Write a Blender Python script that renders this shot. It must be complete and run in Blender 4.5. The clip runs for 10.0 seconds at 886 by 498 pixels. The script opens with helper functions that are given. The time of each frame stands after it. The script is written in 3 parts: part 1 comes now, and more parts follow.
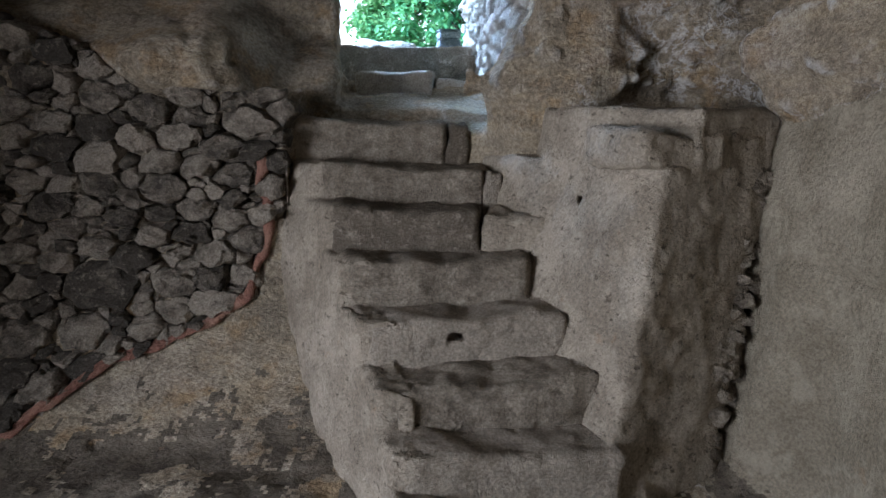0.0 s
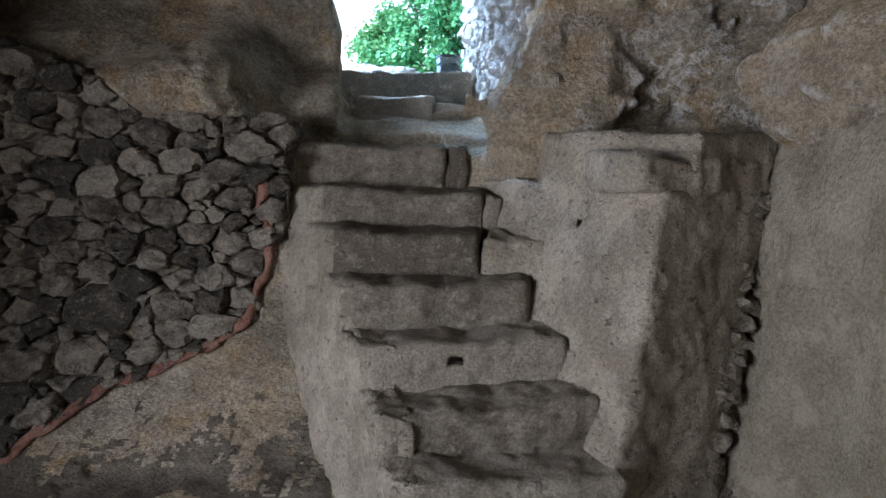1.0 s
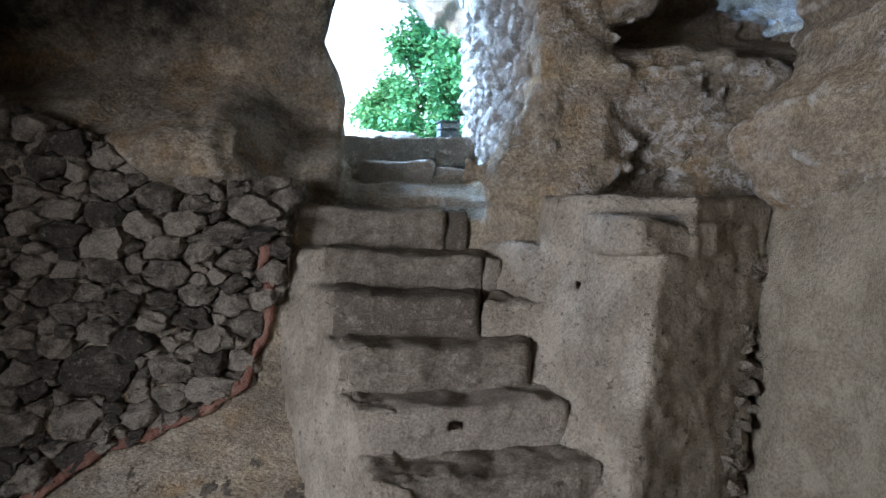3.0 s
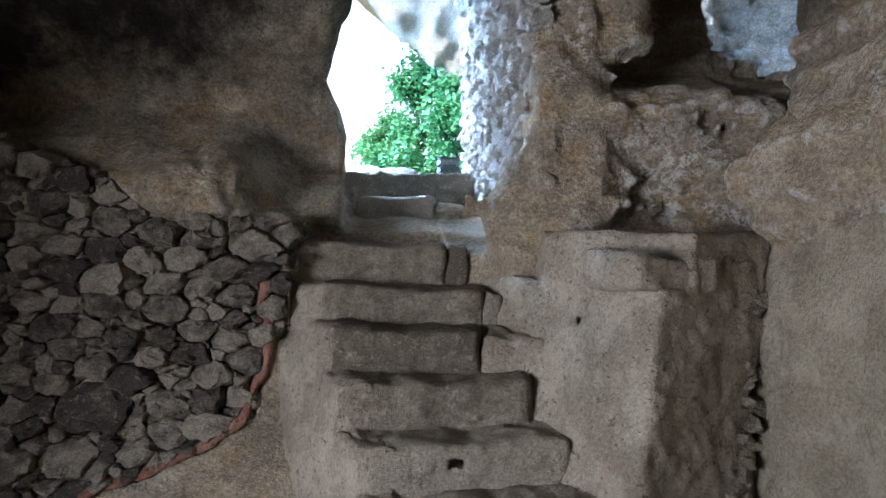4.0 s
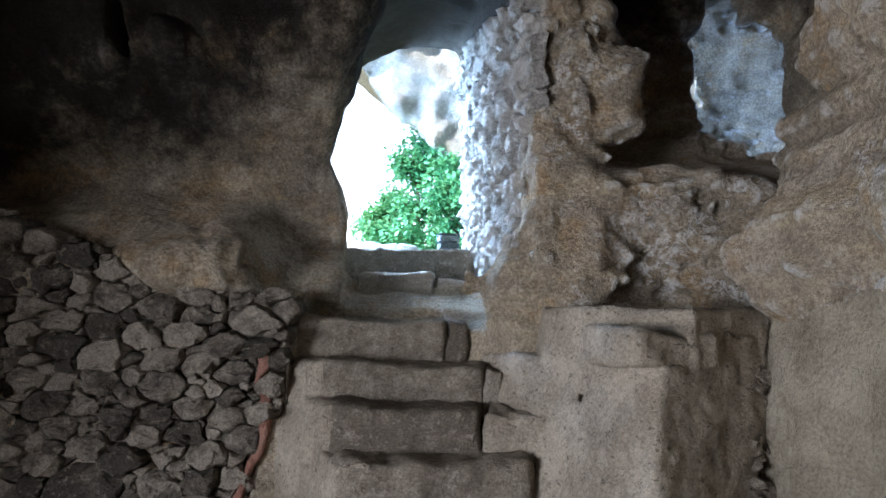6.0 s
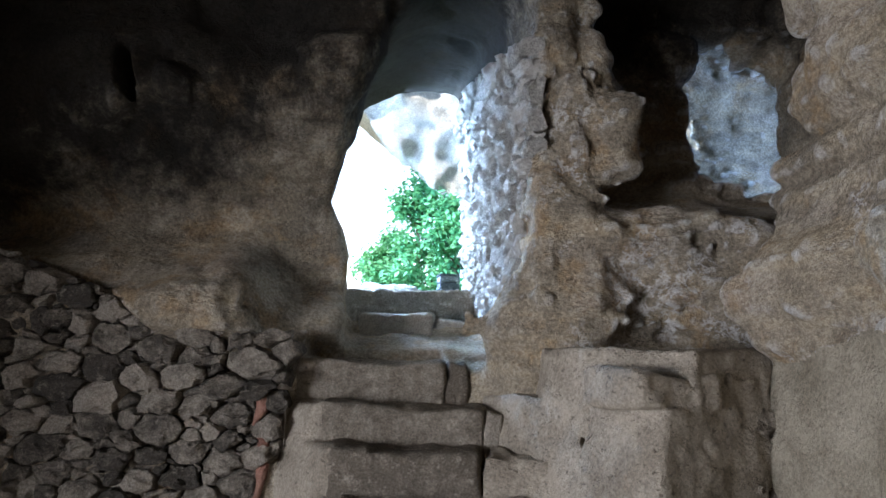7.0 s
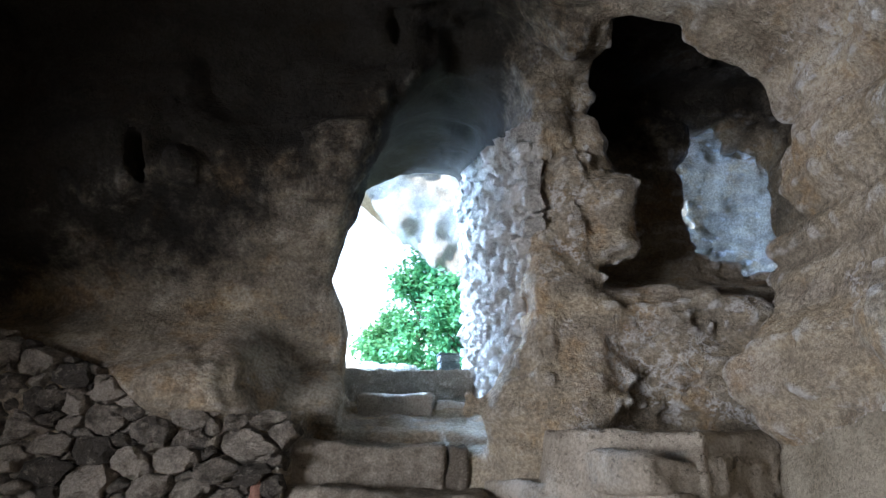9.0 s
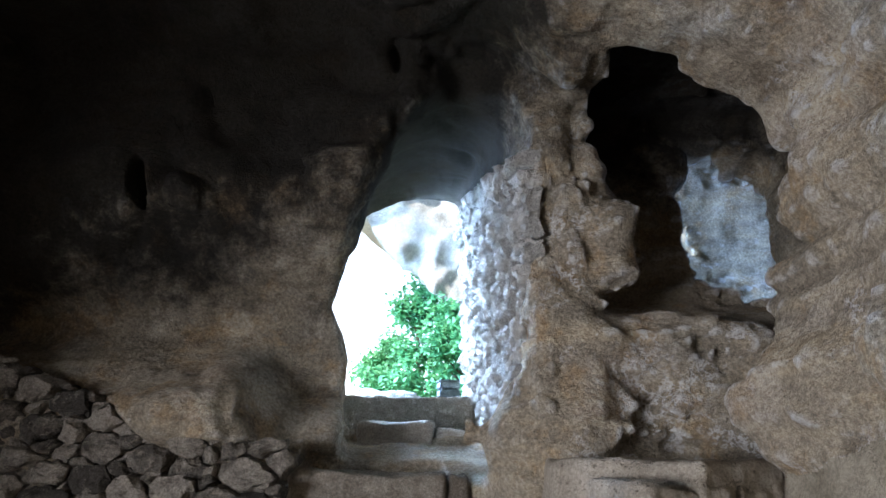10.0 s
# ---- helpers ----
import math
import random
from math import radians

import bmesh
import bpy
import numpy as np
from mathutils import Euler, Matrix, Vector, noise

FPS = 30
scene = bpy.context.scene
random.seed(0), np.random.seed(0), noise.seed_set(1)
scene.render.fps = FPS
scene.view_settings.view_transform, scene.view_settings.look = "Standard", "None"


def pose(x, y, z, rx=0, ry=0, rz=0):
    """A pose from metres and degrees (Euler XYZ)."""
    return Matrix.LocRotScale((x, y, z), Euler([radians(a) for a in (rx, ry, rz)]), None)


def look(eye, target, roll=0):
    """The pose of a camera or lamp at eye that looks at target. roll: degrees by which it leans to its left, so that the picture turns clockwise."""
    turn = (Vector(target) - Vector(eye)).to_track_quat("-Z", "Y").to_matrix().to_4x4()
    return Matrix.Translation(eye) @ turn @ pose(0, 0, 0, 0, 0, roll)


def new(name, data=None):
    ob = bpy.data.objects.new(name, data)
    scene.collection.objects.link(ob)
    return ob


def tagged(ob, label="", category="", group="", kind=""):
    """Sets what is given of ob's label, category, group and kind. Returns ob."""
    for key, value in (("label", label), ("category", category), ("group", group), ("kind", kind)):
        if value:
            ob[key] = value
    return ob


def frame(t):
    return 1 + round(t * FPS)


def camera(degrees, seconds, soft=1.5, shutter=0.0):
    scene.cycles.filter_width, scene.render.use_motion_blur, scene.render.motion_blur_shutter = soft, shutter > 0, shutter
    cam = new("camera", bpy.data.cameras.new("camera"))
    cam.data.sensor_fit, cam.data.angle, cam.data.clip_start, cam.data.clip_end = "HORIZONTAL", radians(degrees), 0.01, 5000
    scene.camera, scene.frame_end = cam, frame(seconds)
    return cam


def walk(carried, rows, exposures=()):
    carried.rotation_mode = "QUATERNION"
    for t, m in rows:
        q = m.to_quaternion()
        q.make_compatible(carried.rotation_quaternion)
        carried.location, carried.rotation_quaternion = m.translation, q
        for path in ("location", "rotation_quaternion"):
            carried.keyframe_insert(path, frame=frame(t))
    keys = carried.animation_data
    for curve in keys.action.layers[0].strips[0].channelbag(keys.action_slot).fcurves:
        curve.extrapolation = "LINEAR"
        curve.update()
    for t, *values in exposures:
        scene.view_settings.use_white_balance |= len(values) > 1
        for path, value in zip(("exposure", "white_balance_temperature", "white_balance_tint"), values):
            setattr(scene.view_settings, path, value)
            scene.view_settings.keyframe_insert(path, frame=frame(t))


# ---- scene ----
cam = camera(70.96, 10.0)
PATH = [
    (0, pose(0, 0.000, 1.600, 77.70, 0, 0)),
    (0.5, pose(0, -0.001, 1.603, 78.36, 0, 0)),
    (1, pose(0, -0.005, 1.606, 79.76, 0, 0)),
    (1.5, pose(0, -0.010, 1.609, 80.85, 0, 0)),
    (2, pose(0, -0.013, 1.611, 82.35, 0, 0)),
    (2.5, pose(0, -0.018, 1.612, 83.83, 0, 0)),
    (4, pose(0, -0.031, 1.617, 88.58, 0, 0)),
    (4.5, pose(0, -0.037, 1.617, 90.21, 0, 0)),
    (5, pose(0, -0.043, 1.617, 92.12, 0, 0)),
    (5.5, pose(0, -0.049, 1.617, 93.85, 0, 0)),
    (7, pose(0, -0.066, 1.619, 99.26, 0, 0)),
    (7.5, pose(0, -0.071, 1.619, 101.31, 0, 0)),
    (8, pose(0, -0.076, 1.620, 103.05, 0, 0)),
    (8.5, pose(0, -0.081, 1.618, 104.66, 0, 0)),
    (9, pose(0, -0.085, 1.618, 106.45, 0, 0)),
    (9.5, pose(0, -0.090, 1.619, 107.89, 0, 0)),
    (10, pose(0, -0.096, 1.621, 108.80, 0, 0)),
]
walk(cam, PATH, ((0, 1.8), (2.5, 1.87), (5, 2.02), (7, 2.12), (10, 2.22)))

# ---- light ----
world = bpy.data.worlds.new("sky")
scene.world = world
world.use_nodes = True
_wn = world.node_tree
_bg = _wn.nodes["Background"]
_sky = _wn.nodes.new("ShaderNodeTexSky")
_sky.sky_type = "NISHITA"
_sky.sun_disc = False
_sky.sun_elevation = radians(44)
_sky.sun_rotation = radians(-50)
_wn.links.new(_sky.outputs[0], _bg.inputs[0])
_bg.inputs[1].default_value = 0.15
sun_data = bpy.data.lights.new("sun", "SUN")
sun_data.energy, sun_data.angle, sun_data.color = 3.2, radians(0.5), (1.0, 0.95, 0.87)
sun = new("sun", sun_data)
sun.matrix_world = look((-7, 3, 12), (0, 9, 3))


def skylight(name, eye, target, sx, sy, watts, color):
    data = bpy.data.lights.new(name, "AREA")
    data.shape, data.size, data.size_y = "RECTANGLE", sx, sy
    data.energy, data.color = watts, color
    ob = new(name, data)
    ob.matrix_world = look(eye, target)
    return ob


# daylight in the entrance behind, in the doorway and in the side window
skylight("entrance_skylight", (-4.4, -0.9, 1.45), (1.0, 2.2, 2.3), 2.8, 1.3, 101, (0.835, 0.865, 0.99))
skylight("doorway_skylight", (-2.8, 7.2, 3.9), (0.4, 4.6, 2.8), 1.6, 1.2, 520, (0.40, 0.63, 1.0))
skylight("window_skylight", (4.0, 5.4, 3.5), (2.2, 5.4, 3.1), 1.1, 1.6, 13, (0.28, 0.5, 1.0))

# ---- noise and implicit shapes ----
_rng = np.random.RandomState(7)
_TAB = _rng.uniform(-1, 1, 1 << 16).astype(np.float32)


def vnoise(p, scale, seed=0):
    """Smooth value noise in -1..1 at points p (n, 3)."""
    q = (p * np.float32(1.0 / scale)).astype(np.float32) + np.float32(1000 + seed * 37.3)
    i = np.floor(q)
    f = q - i
    f = f * f * (3 - 2 * f)
    i = i.astype(np.int32)
    x0 = i[:, 0] * 73856093
    y0 = i[:, 1] * 19349663
    z0 = i[:, 2] * 83492791
    s = np.int32(seed * 7919)
    out = 0
    for dx in (0, 1):
        wx = f[:, 0] if dx else 1 - f[:, 0]
        for dy in (0, 1):
            wy = wx * (f[:, 1] if dy else 1 - f[:, 1])
            for dz in (0, 1):
                h = (x0 + dx * 73856093) ^ (y0 + dy * 19349663) ^ (z0 + dz * 83492791) + s
                h = (h ^ (h >> 15)) & 65535
                out = out + wy * (f[:, 2] if dz else 1 - f[:, 2]) * _TAB[h]
    return out


def fbm(p, scale, octaves=3, seed=0, gain=0.5):
    a, out = 1.0, 0
    for o in range(octaves):
        out = out + a * vnoise(p, scale, seed + o)
        a *= gain
        scale *= 0.47
    return out


def smax(a, b, k):
    h = np.clip(0.5 + 0.5 * (a - b) / k, 0, 1)
    return b + (a - b) * h + k * h * (1 - h)


def smin(a, b, k):
    return -smax(-a, -b, k)


def step01(x, a, b):
    t = np.clip((x - a) / (b - a), 0, 1)
    return t * t * (3 - 2 * t)


def bell(x, c, w):
    return np.exp(-((x - c) / w) ** 2)


def surface_net(fn, lo, hi, cell, block=16):
    """Mesh the zero level of fn (negative inside the solid) by surface nets: vertices, quads."""
    lo, hi = np.array(lo, np.float32), np.array(hi, np.float32)
    nb = np.ceil((hi - lo) / (cell * block)).astype(int)
    n = nb * block
    bi = np.stack(np.meshgrid(*[np.arange(k) for k in nb], indexing="ij"), -1).reshape(-1, 3)
    d = fn((lo + (bi + 0.5) * block * cell).astype(np.float32))
    grid = np.where(d < 0, -9, 9).astype(np.float32).reshape(nb)
    grid = np.repeat(np.repeat(np.repeat(grid, block, 0), block, 1), block, 2)
    act = bi[np.abs(d) < cell * block * 1.1 + 0.12]
    ar = np.arange(block)
    off = np.stack(np.meshgrid(ar, ar, ar, indexing="ij"), -1).reshape(-1, 3)
    for s in range(0, len(act), 100):
        b = act[s:s + 100]
        ijk = (b[:, None, :] * block + off[None]).reshape(-1, 3)
        v = fn((lo + ijk * np.float32(cell)).astype(np.float32))
        grid[ijk[:, 0], ijk[:, 1], ijk[:, 2]] = v
    inside = grid < 0
    cells, points, quads_c = [], [], []
    stride = np.array([n[1] * n[2], n[2], 1])
    for ax in range(3):
        sl0 = [slice(None)] * 3
        sl1 = [slice(None)] * 3
        sl0[ax], sl1[ax] = slice(0, -1), slice(1, None)
        e = np.argwhere(inside[tuple(sl0)] != inside[tuple(sl1)])
        b, c = [(1, 2), (2, 0), (0, 1)][ax]
        e = e[(e[:, b] > 0) & (e[:, c] > 0)]
        if not len(e):
            continue
        e1 = e.copy()
        e1[:, ax] += 1
        v0 = grid[e[:, 0], e[:, 1], e[:, 2]]
        v1 = grid[e1[:, 0], e1[:, 1], e1[:, 2]]
        p = e.astype(np.float32)
        p[:, ax] += v0 / (v0 - v1)
        base = e @ stride
        four = np.stack([base, base - stride[b], base - stride[b] - stride[c], base - stride[c]], 1)
        flip = ~(v0 < 0)
        four[flip] = four[flip][:, ::-1]
        quads_c.append(four)
        for k in range(4):
            cells.append(four[:, k])
            points.append(p)
    cells, points, quads_c = np.concatenate(cells), np.concatenate(points), np.concatenate(quads_c)
    uniq, inv = np.unique(cells, return_inverse=True)
    cnt = np.bincount(inv)
    verts = np.stack([np.bincount(inv, points[:, k]) / cnt for k in range(3)], 1)
    quads = np.searchsorted(uniq, quads_c)
    return (lo + verts * cell).astype(np.float32), quads


def normals_of(v, q):
    n = np.cross(v[q[:, 2]] - v[q[:, 0]], v[q[:, 3]] - v[q[:, 1]])
    out = np.stack([np.bincount(q.ravel(), np.repeat(n[:, k], 4), len(v)) for k in range(3)], 1)
    return (out / (np.linalg.norm(out, axis=1, keepdims=True) + 1e-12)).astype(np.float32)


def quick_mesh(name, verts, faces, material, smooth=True):
    me = bpy.data.meshes.new(name)
    k = faces.shape[1]
    me.vertices.add(len(verts))
    me.vertices.foreach_set("co", np.asarray(verts, np.float32).ravel())
    me.loops.add(faces.size)
    me.loops.foreach_set("vertex_index", faces.astype(np.int32).ravel())
    me.polygons.add(len(faces))
    me.polygons.foreach_set("loop_start", np.arange(0, faces.size, k, dtype=np.int32))
    me.polygons.foreach_set("use_smooth", np.full(len(faces), smooth))
    me.materials.append(material)
    me.update(calc_edges=True)
    return me


def main_island(v, q):
    """Only the largest connected piece."""
    lab = np.arange(len(v))
    edges = np.concatenate([q[:, [0, 1]], q[:, [1, 2]], q[:, [2, 3]]])
    while True:
        m = np.minimum(lab[edges[:, 0]], lab[edges[:, 1]])
        nl = lab.copy()
        np.minimum.at(nl, edges[:, 0], m)
        np.minimum.at(nl, edges[:, 1], m)
        nl = nl[nl]
        if (nl == lab).all():
            break
        lab = nl
    big = np.bincount(lab).argmax()
    f = q[lab[q[:, 0]] == big]
    ids, inv = np.unique(f, return_inverse=True)
    return v[ids], inv.reshape(f.shape)


def solid(name, fn, lo, hi, cell, material, parent=None, label="", category="", group="", kind=""):
    """One mesh object from an implicit shape."""
    v, q = main_island(*surface_net(fn, lo, hi, cell))
    ob = new(name, quick_mesh(name, v, q, material))
    if parent:
        ob.parent = parent
    return tagged(ob, label, category, group, kind)


def subset(name, v, q, nrm, pick, material):
    """The picked faces as a mesh of their own, keeping the shading across the cut."""
    f = q[pick]
    ids, inv = np.unique(f, return_inverse=True)
    me = quick_mesh(name, v[ids], inv.reshape(f.shape), material)
    me.normals_split_custom_set_from_vertices(nrm[ids])
    return new(name, me)

# ---- materials ----


def nodes_of(name, rough=0.9):
    m = bpy.data.materials.new(name)
    m.use_nodes = True
    nt = m.node_tree
    b = nt.nodes["Principled BSDF"]
    b.inputs["Roughness"].default_value = rough
    b.inputs["Specular IOR Level"].default_value = 0.15
    return m, nt, b


def n_noise(nt, vec, scale, detail=6, rough=0.6, stretch=(1, 1, 1)):
    mp = nt.nodes.new("ShaderNodeMapping")
    mp.inputs["Scale"].default_value = stretch
    nt.links.new(vec, mp.inputs[0])
    t = nt.nodes.new("ShaderNodeTexNoise")
    t.inputs["Scale"].default_value, t.inputs["Detail"].default_value, t.inputs["Roughness"].default_value = scale, detail, rough
    nt.links.new(mp.outputs[0], t.inputs["Vector"])
    return t.outputs[0]


def n_ramp(nt, fac, stops):
    r = nt.nodes.new("ShaderNodeValToRGB")
    while len(r.color_ramp.elements) < len(stops):
        r.color_ramp.elements.new(0.5)
    for e, (pos, col) in zip(r.color_ramp.elements, stops):
        e.position, e.color = pos, (*col, 1) if len(col) == 3 else col
    nt.links.new(fac, r.inputs[0])
    return r.outputs[0]


def n_mix(nt, fac, a, b, mode="MIX"):
    m = nt.nodes.new("ShaderNodeMix")
    m.data_type, m.blend_type = "RGBA", mode
    for s, v in ((m.inputs[0], fac), (m.inputs[6], a), (m.inputs[7], b)):
        if isinstance(v, (int, float)):
            s.default_value = v
        elif isinstance(v, tuple):
            s.default_value = (*v, 1)
        else:
            nt.links.new(v, s)
    return m.outputs[2]


def n_math(nt, op, a, b=0.0, clamp=False):
    m = nt.nodes.new("ShaderNodeMath")
    m.operation, m.use_clamp = op, clamp
    for s, v in zip(m.inputs, (a, b)):
        if isinstance(v, (int, float)):
            s.default_value = v
        else:
            nt.links.new(v, s)
    return m.outputs[0]


def n_bump(nt, b, height, strength, dist):
    u = nt.nodes.new("ShaderNodeBump")
    u.inputs["Strength"].default_value, u.inputs["Distance"].default_value = strength, dist
    nt.links.new(height, u.inputs["Height"])
    nt.links.new(u.outputs[0], b.inputs["Normal"])


def where(nt):
    return nt.nodes.new("ShaderNodeNewGeometry").outputs["Position"]


def ramp_between(nt, value, a, b):
    r = nt.nodes.new("ShaderNodeMapRange")
    r.interpolation_type = "SMOOTHSTEP"
    r.inputs[1].default_value, r.inputs[2].default_value = a, b
    nt.links.new(value, r.inputs[0])
    return r.outputs[0]


def rock_material():
    m, nt, b = nodes_of("tufa_rock", 0.92)
    pos = where(nt)
    big = n_noise(nt, pos, 1.1, 5)
    base = n_ramp(nt, big, [(0.3, (0.25, 0.22, 0.175)), (0.5, (0.42, 0.352, 0.26)), (0.68, (0.57, 0.49, 0.375))])
    ochre = ramp_between(nt, n_noise(nt, pos, 2.3, 9, 0.7), 0.5, 0.62)
    base = n_mix(nt, n_math(nt, "MULTIPLY", ochre, 0.65), base, (0.46, 0.31, 0.165))
    pale = ramp_between(nt, n_noise(nt, pos, 2.6, 10, 0.68), 0.49, 0.6)
    base = n_mix(nt, n_math(nt, "MULTIPLY", pale, 0.55), base, (0.65, 0.58, 0.47))
    brown = ramp_between(nt, n_noise(nt, pos, 4.1, 10, 0.7), 0.54, 0.65)
    base = n_mix(nt, n_math(nt, "MULTIPLY", brown, 0.55), base, (0.19, 0.145, 0.10))
    # pale mineral crust on proud edges and in blotches
    point = nt.nodes.new("ShaderNodeNewGeometry").outputs["Pointiness"]
    crust = n_math(nt, "MULTIPLY", ramp_between(nt, point, 0.51, 0.58), ramp_between(nt, n_noise(nt, pos, 4, 8, 0.7), 0.42, 0.56))
    base = n_mix(nt, n_math(nt, "MULTIPLY", crust, 0.85), base, (0.74, 0.71, 0.65))
    sep = nt.nodes.new("ShaderNodeSeparateXYZ")
    nt.links.new(pos, sep.inputs[0])
    # white veins of lime salts in patches on the east side
    web = n_math(nt, "ABSOLUTE", n_math(nt, "SUBTRACT", n_noise(nt, pos, 7.5, 7, 0.72), 0.5))
    veins = n_math(nt, "SUBTRACT", 1.0, ramp_between(nt, web, 0.005, 0.05))
    patch = n_math(nt, "MULTIPLY", ramp_between(nt, n_noise(nt, pos, 2.1, 4, 0.6), 0.53, 0.6), ramp_between(nt, sep.outputs[0], 0.45, 0.75))
    patch = n_math(nt, "MULTIPLY", patch, n_math(nt, "SUBTRACT", 1.0, ramp_between(nt, sep.outputs[1], 4.1, 4.4)))
    base = n_mix(nt, n_math(nt, "MULTIPLY", n_math(nt, "MULTIPLY", veins, patch), 0.9), base, (0.8, 0.78, 0.75))
    rims = n_math(nt, "MULTIPLY", ramp_between(nt, point, 0.512, 0.556), ramp_between(nt, sep.outputs[0], 0.45, 0.75))
    base = n_mix(nt, n_math(nt, "MULTIPLY", rims, 0.8), base, (0.78, 0.76, 0.73))
    speck = n_noise(nt, pos, 170, 3, 0.8)
    base = n_mix(nt, 0.42, base, n_ramp(nt, speck, [(0.4, (0.2, 0.2, 0.2)), (0.6, (0.8, 0.8, 0.8))]), "OVERLAY")
    beds = n_noise(nt, pos, 1.7, 6, 0.65, (1, 1, 5))
    base = n_mix(nt, 0.5, base, n_ramp(nt, beds, [(0.32, (0.3, 0.3, 0.32)), (0.5, (0.5, 0.5, 0.5)), (0.66, (0.72, 0.68, 0.6))]), "OVERLAY")
    grain = n_noise(nt, pos, 45, 6, 0.7)
    base = n_mix(nt, 0.5, base, n_ramp(nt, grain, [(0.4, (0.22, 0.22, 0.22)), (0.6, (0.78, 0.78, 0.78))]), "OVERLAY")
    # sooty blackening by old fires on the vault, with a ragged lower edge
    # thickest over the west end, where it also paints in the unlit corner's shade
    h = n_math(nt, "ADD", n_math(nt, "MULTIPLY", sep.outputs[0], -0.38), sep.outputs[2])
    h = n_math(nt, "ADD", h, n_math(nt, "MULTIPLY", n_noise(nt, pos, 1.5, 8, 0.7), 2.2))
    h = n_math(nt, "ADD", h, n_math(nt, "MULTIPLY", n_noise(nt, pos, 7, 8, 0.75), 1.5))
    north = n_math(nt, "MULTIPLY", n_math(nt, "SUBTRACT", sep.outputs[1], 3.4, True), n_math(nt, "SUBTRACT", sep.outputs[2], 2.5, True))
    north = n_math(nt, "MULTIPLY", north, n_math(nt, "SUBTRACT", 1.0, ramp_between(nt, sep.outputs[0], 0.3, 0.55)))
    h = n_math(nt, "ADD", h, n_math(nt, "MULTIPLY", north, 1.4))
    # and in the vault of the side recess, whose shade is painted in with it
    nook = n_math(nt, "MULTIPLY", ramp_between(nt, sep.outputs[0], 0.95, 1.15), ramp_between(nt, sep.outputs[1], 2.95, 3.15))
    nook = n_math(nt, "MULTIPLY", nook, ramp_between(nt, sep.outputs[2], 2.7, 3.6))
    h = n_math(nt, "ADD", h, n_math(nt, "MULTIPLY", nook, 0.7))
    soot_shade = ramp_between(nt, h, 4.75, 6.05)
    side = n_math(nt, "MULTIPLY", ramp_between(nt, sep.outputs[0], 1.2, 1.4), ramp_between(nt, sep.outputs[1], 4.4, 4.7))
    soot_shade = n_math(nt, "MULTIPLY", soot_shade, n_math(nt, "SUBTRACT", 1.0, side))
    base = n_mix(nt, n_math(nt, "MULTIPLY", soot_shade, 0.95), base, (0.009, 0.0085, 0.008))
    nt.links.new(base, b.inputs["Base Color"])
    hgt = n_math(nt, "ADD", n_noise(nt, pos, 7, 10, 0.72), n_math(nt, "MULTIPLY", n_noise(nt, pos, 60, 4, 0.7), 0.35))
    n_bump(nt, b, hgt, 1.0, 0.1)
    return m


def plaster_material(name, c0, c1, c2, pits=0.6):
    m, nt, b = nodes_of(name, 0.9)
    pos = where(nt)
    base = n_ramp(nt, n_noise(nt, pos, 2.2, 6, 0.65), [(0.32, c0), (0.5, c1), (0.68, c2)])
    grain = n_noise(nt, pos, 70, 5, 0.7)
    base = n_mix(nt, 0.4, base, n_ramp(nt, grain, [(0.4, (0.24, 0.24, 0.24)), (0.6, (0.76, 0.76, 0.76))]), "OVERLAY")
    pale = ramp_between(nt, n_noise(nt, pos, 4.5, 12, 0.75), 0.5, 0.57)
    base = n_mix(nt, n_math(nt, "MULTIPLY", pale, 0.4), base, tuple(min(1.0, k * 1.2) for k in c2))
    brown = ramp_between(nt, n_noise(nt, pos, 6.5, 12, 0.75), 0.56, 0.64)
    base = n_mix(nt, n_math(nt, "MULTIPLY", brown, 0.4), base, tuple(k * 0.6 for k in c0))
    rust = ramp_between(nt, n_noise(nt, pos, 3.7, 5, 0.6), 0.66, 0.76)
    base = n_mix(nt, n_math(nt, "MULTIPLY", rust, 0.6), base, (0.36, 0.19, 0.08))
    # small pits with dirt in them
    pit = ramp_between(nt, n_noise(nt, pos, 26, 3, 0.55, (1, 1, 1.5)), 0.62, 0.7)
    base = n_mix(nt, n_math(nt, "MULTIPLY", pit, pits), base, tuple(k * 0.4 for k in c0))
    nt.links.new(base, b.inputs["Base Color"])
    hgt = n_math(nt, "ADD", n_noise(nt, pos, 20, 8, 0.7), n_math(nt, "MULTIPLY", n_noise(nt, pos, 90, 4, 0.7), 0.3))
    hgt = n_math(nt, "SUBTRACT", hgt, n_math(nt, "MULTIPLY", pit, 0.5 * pits))
    n_bump(nt, b, hgt, 1.0, 0.045)
    return m


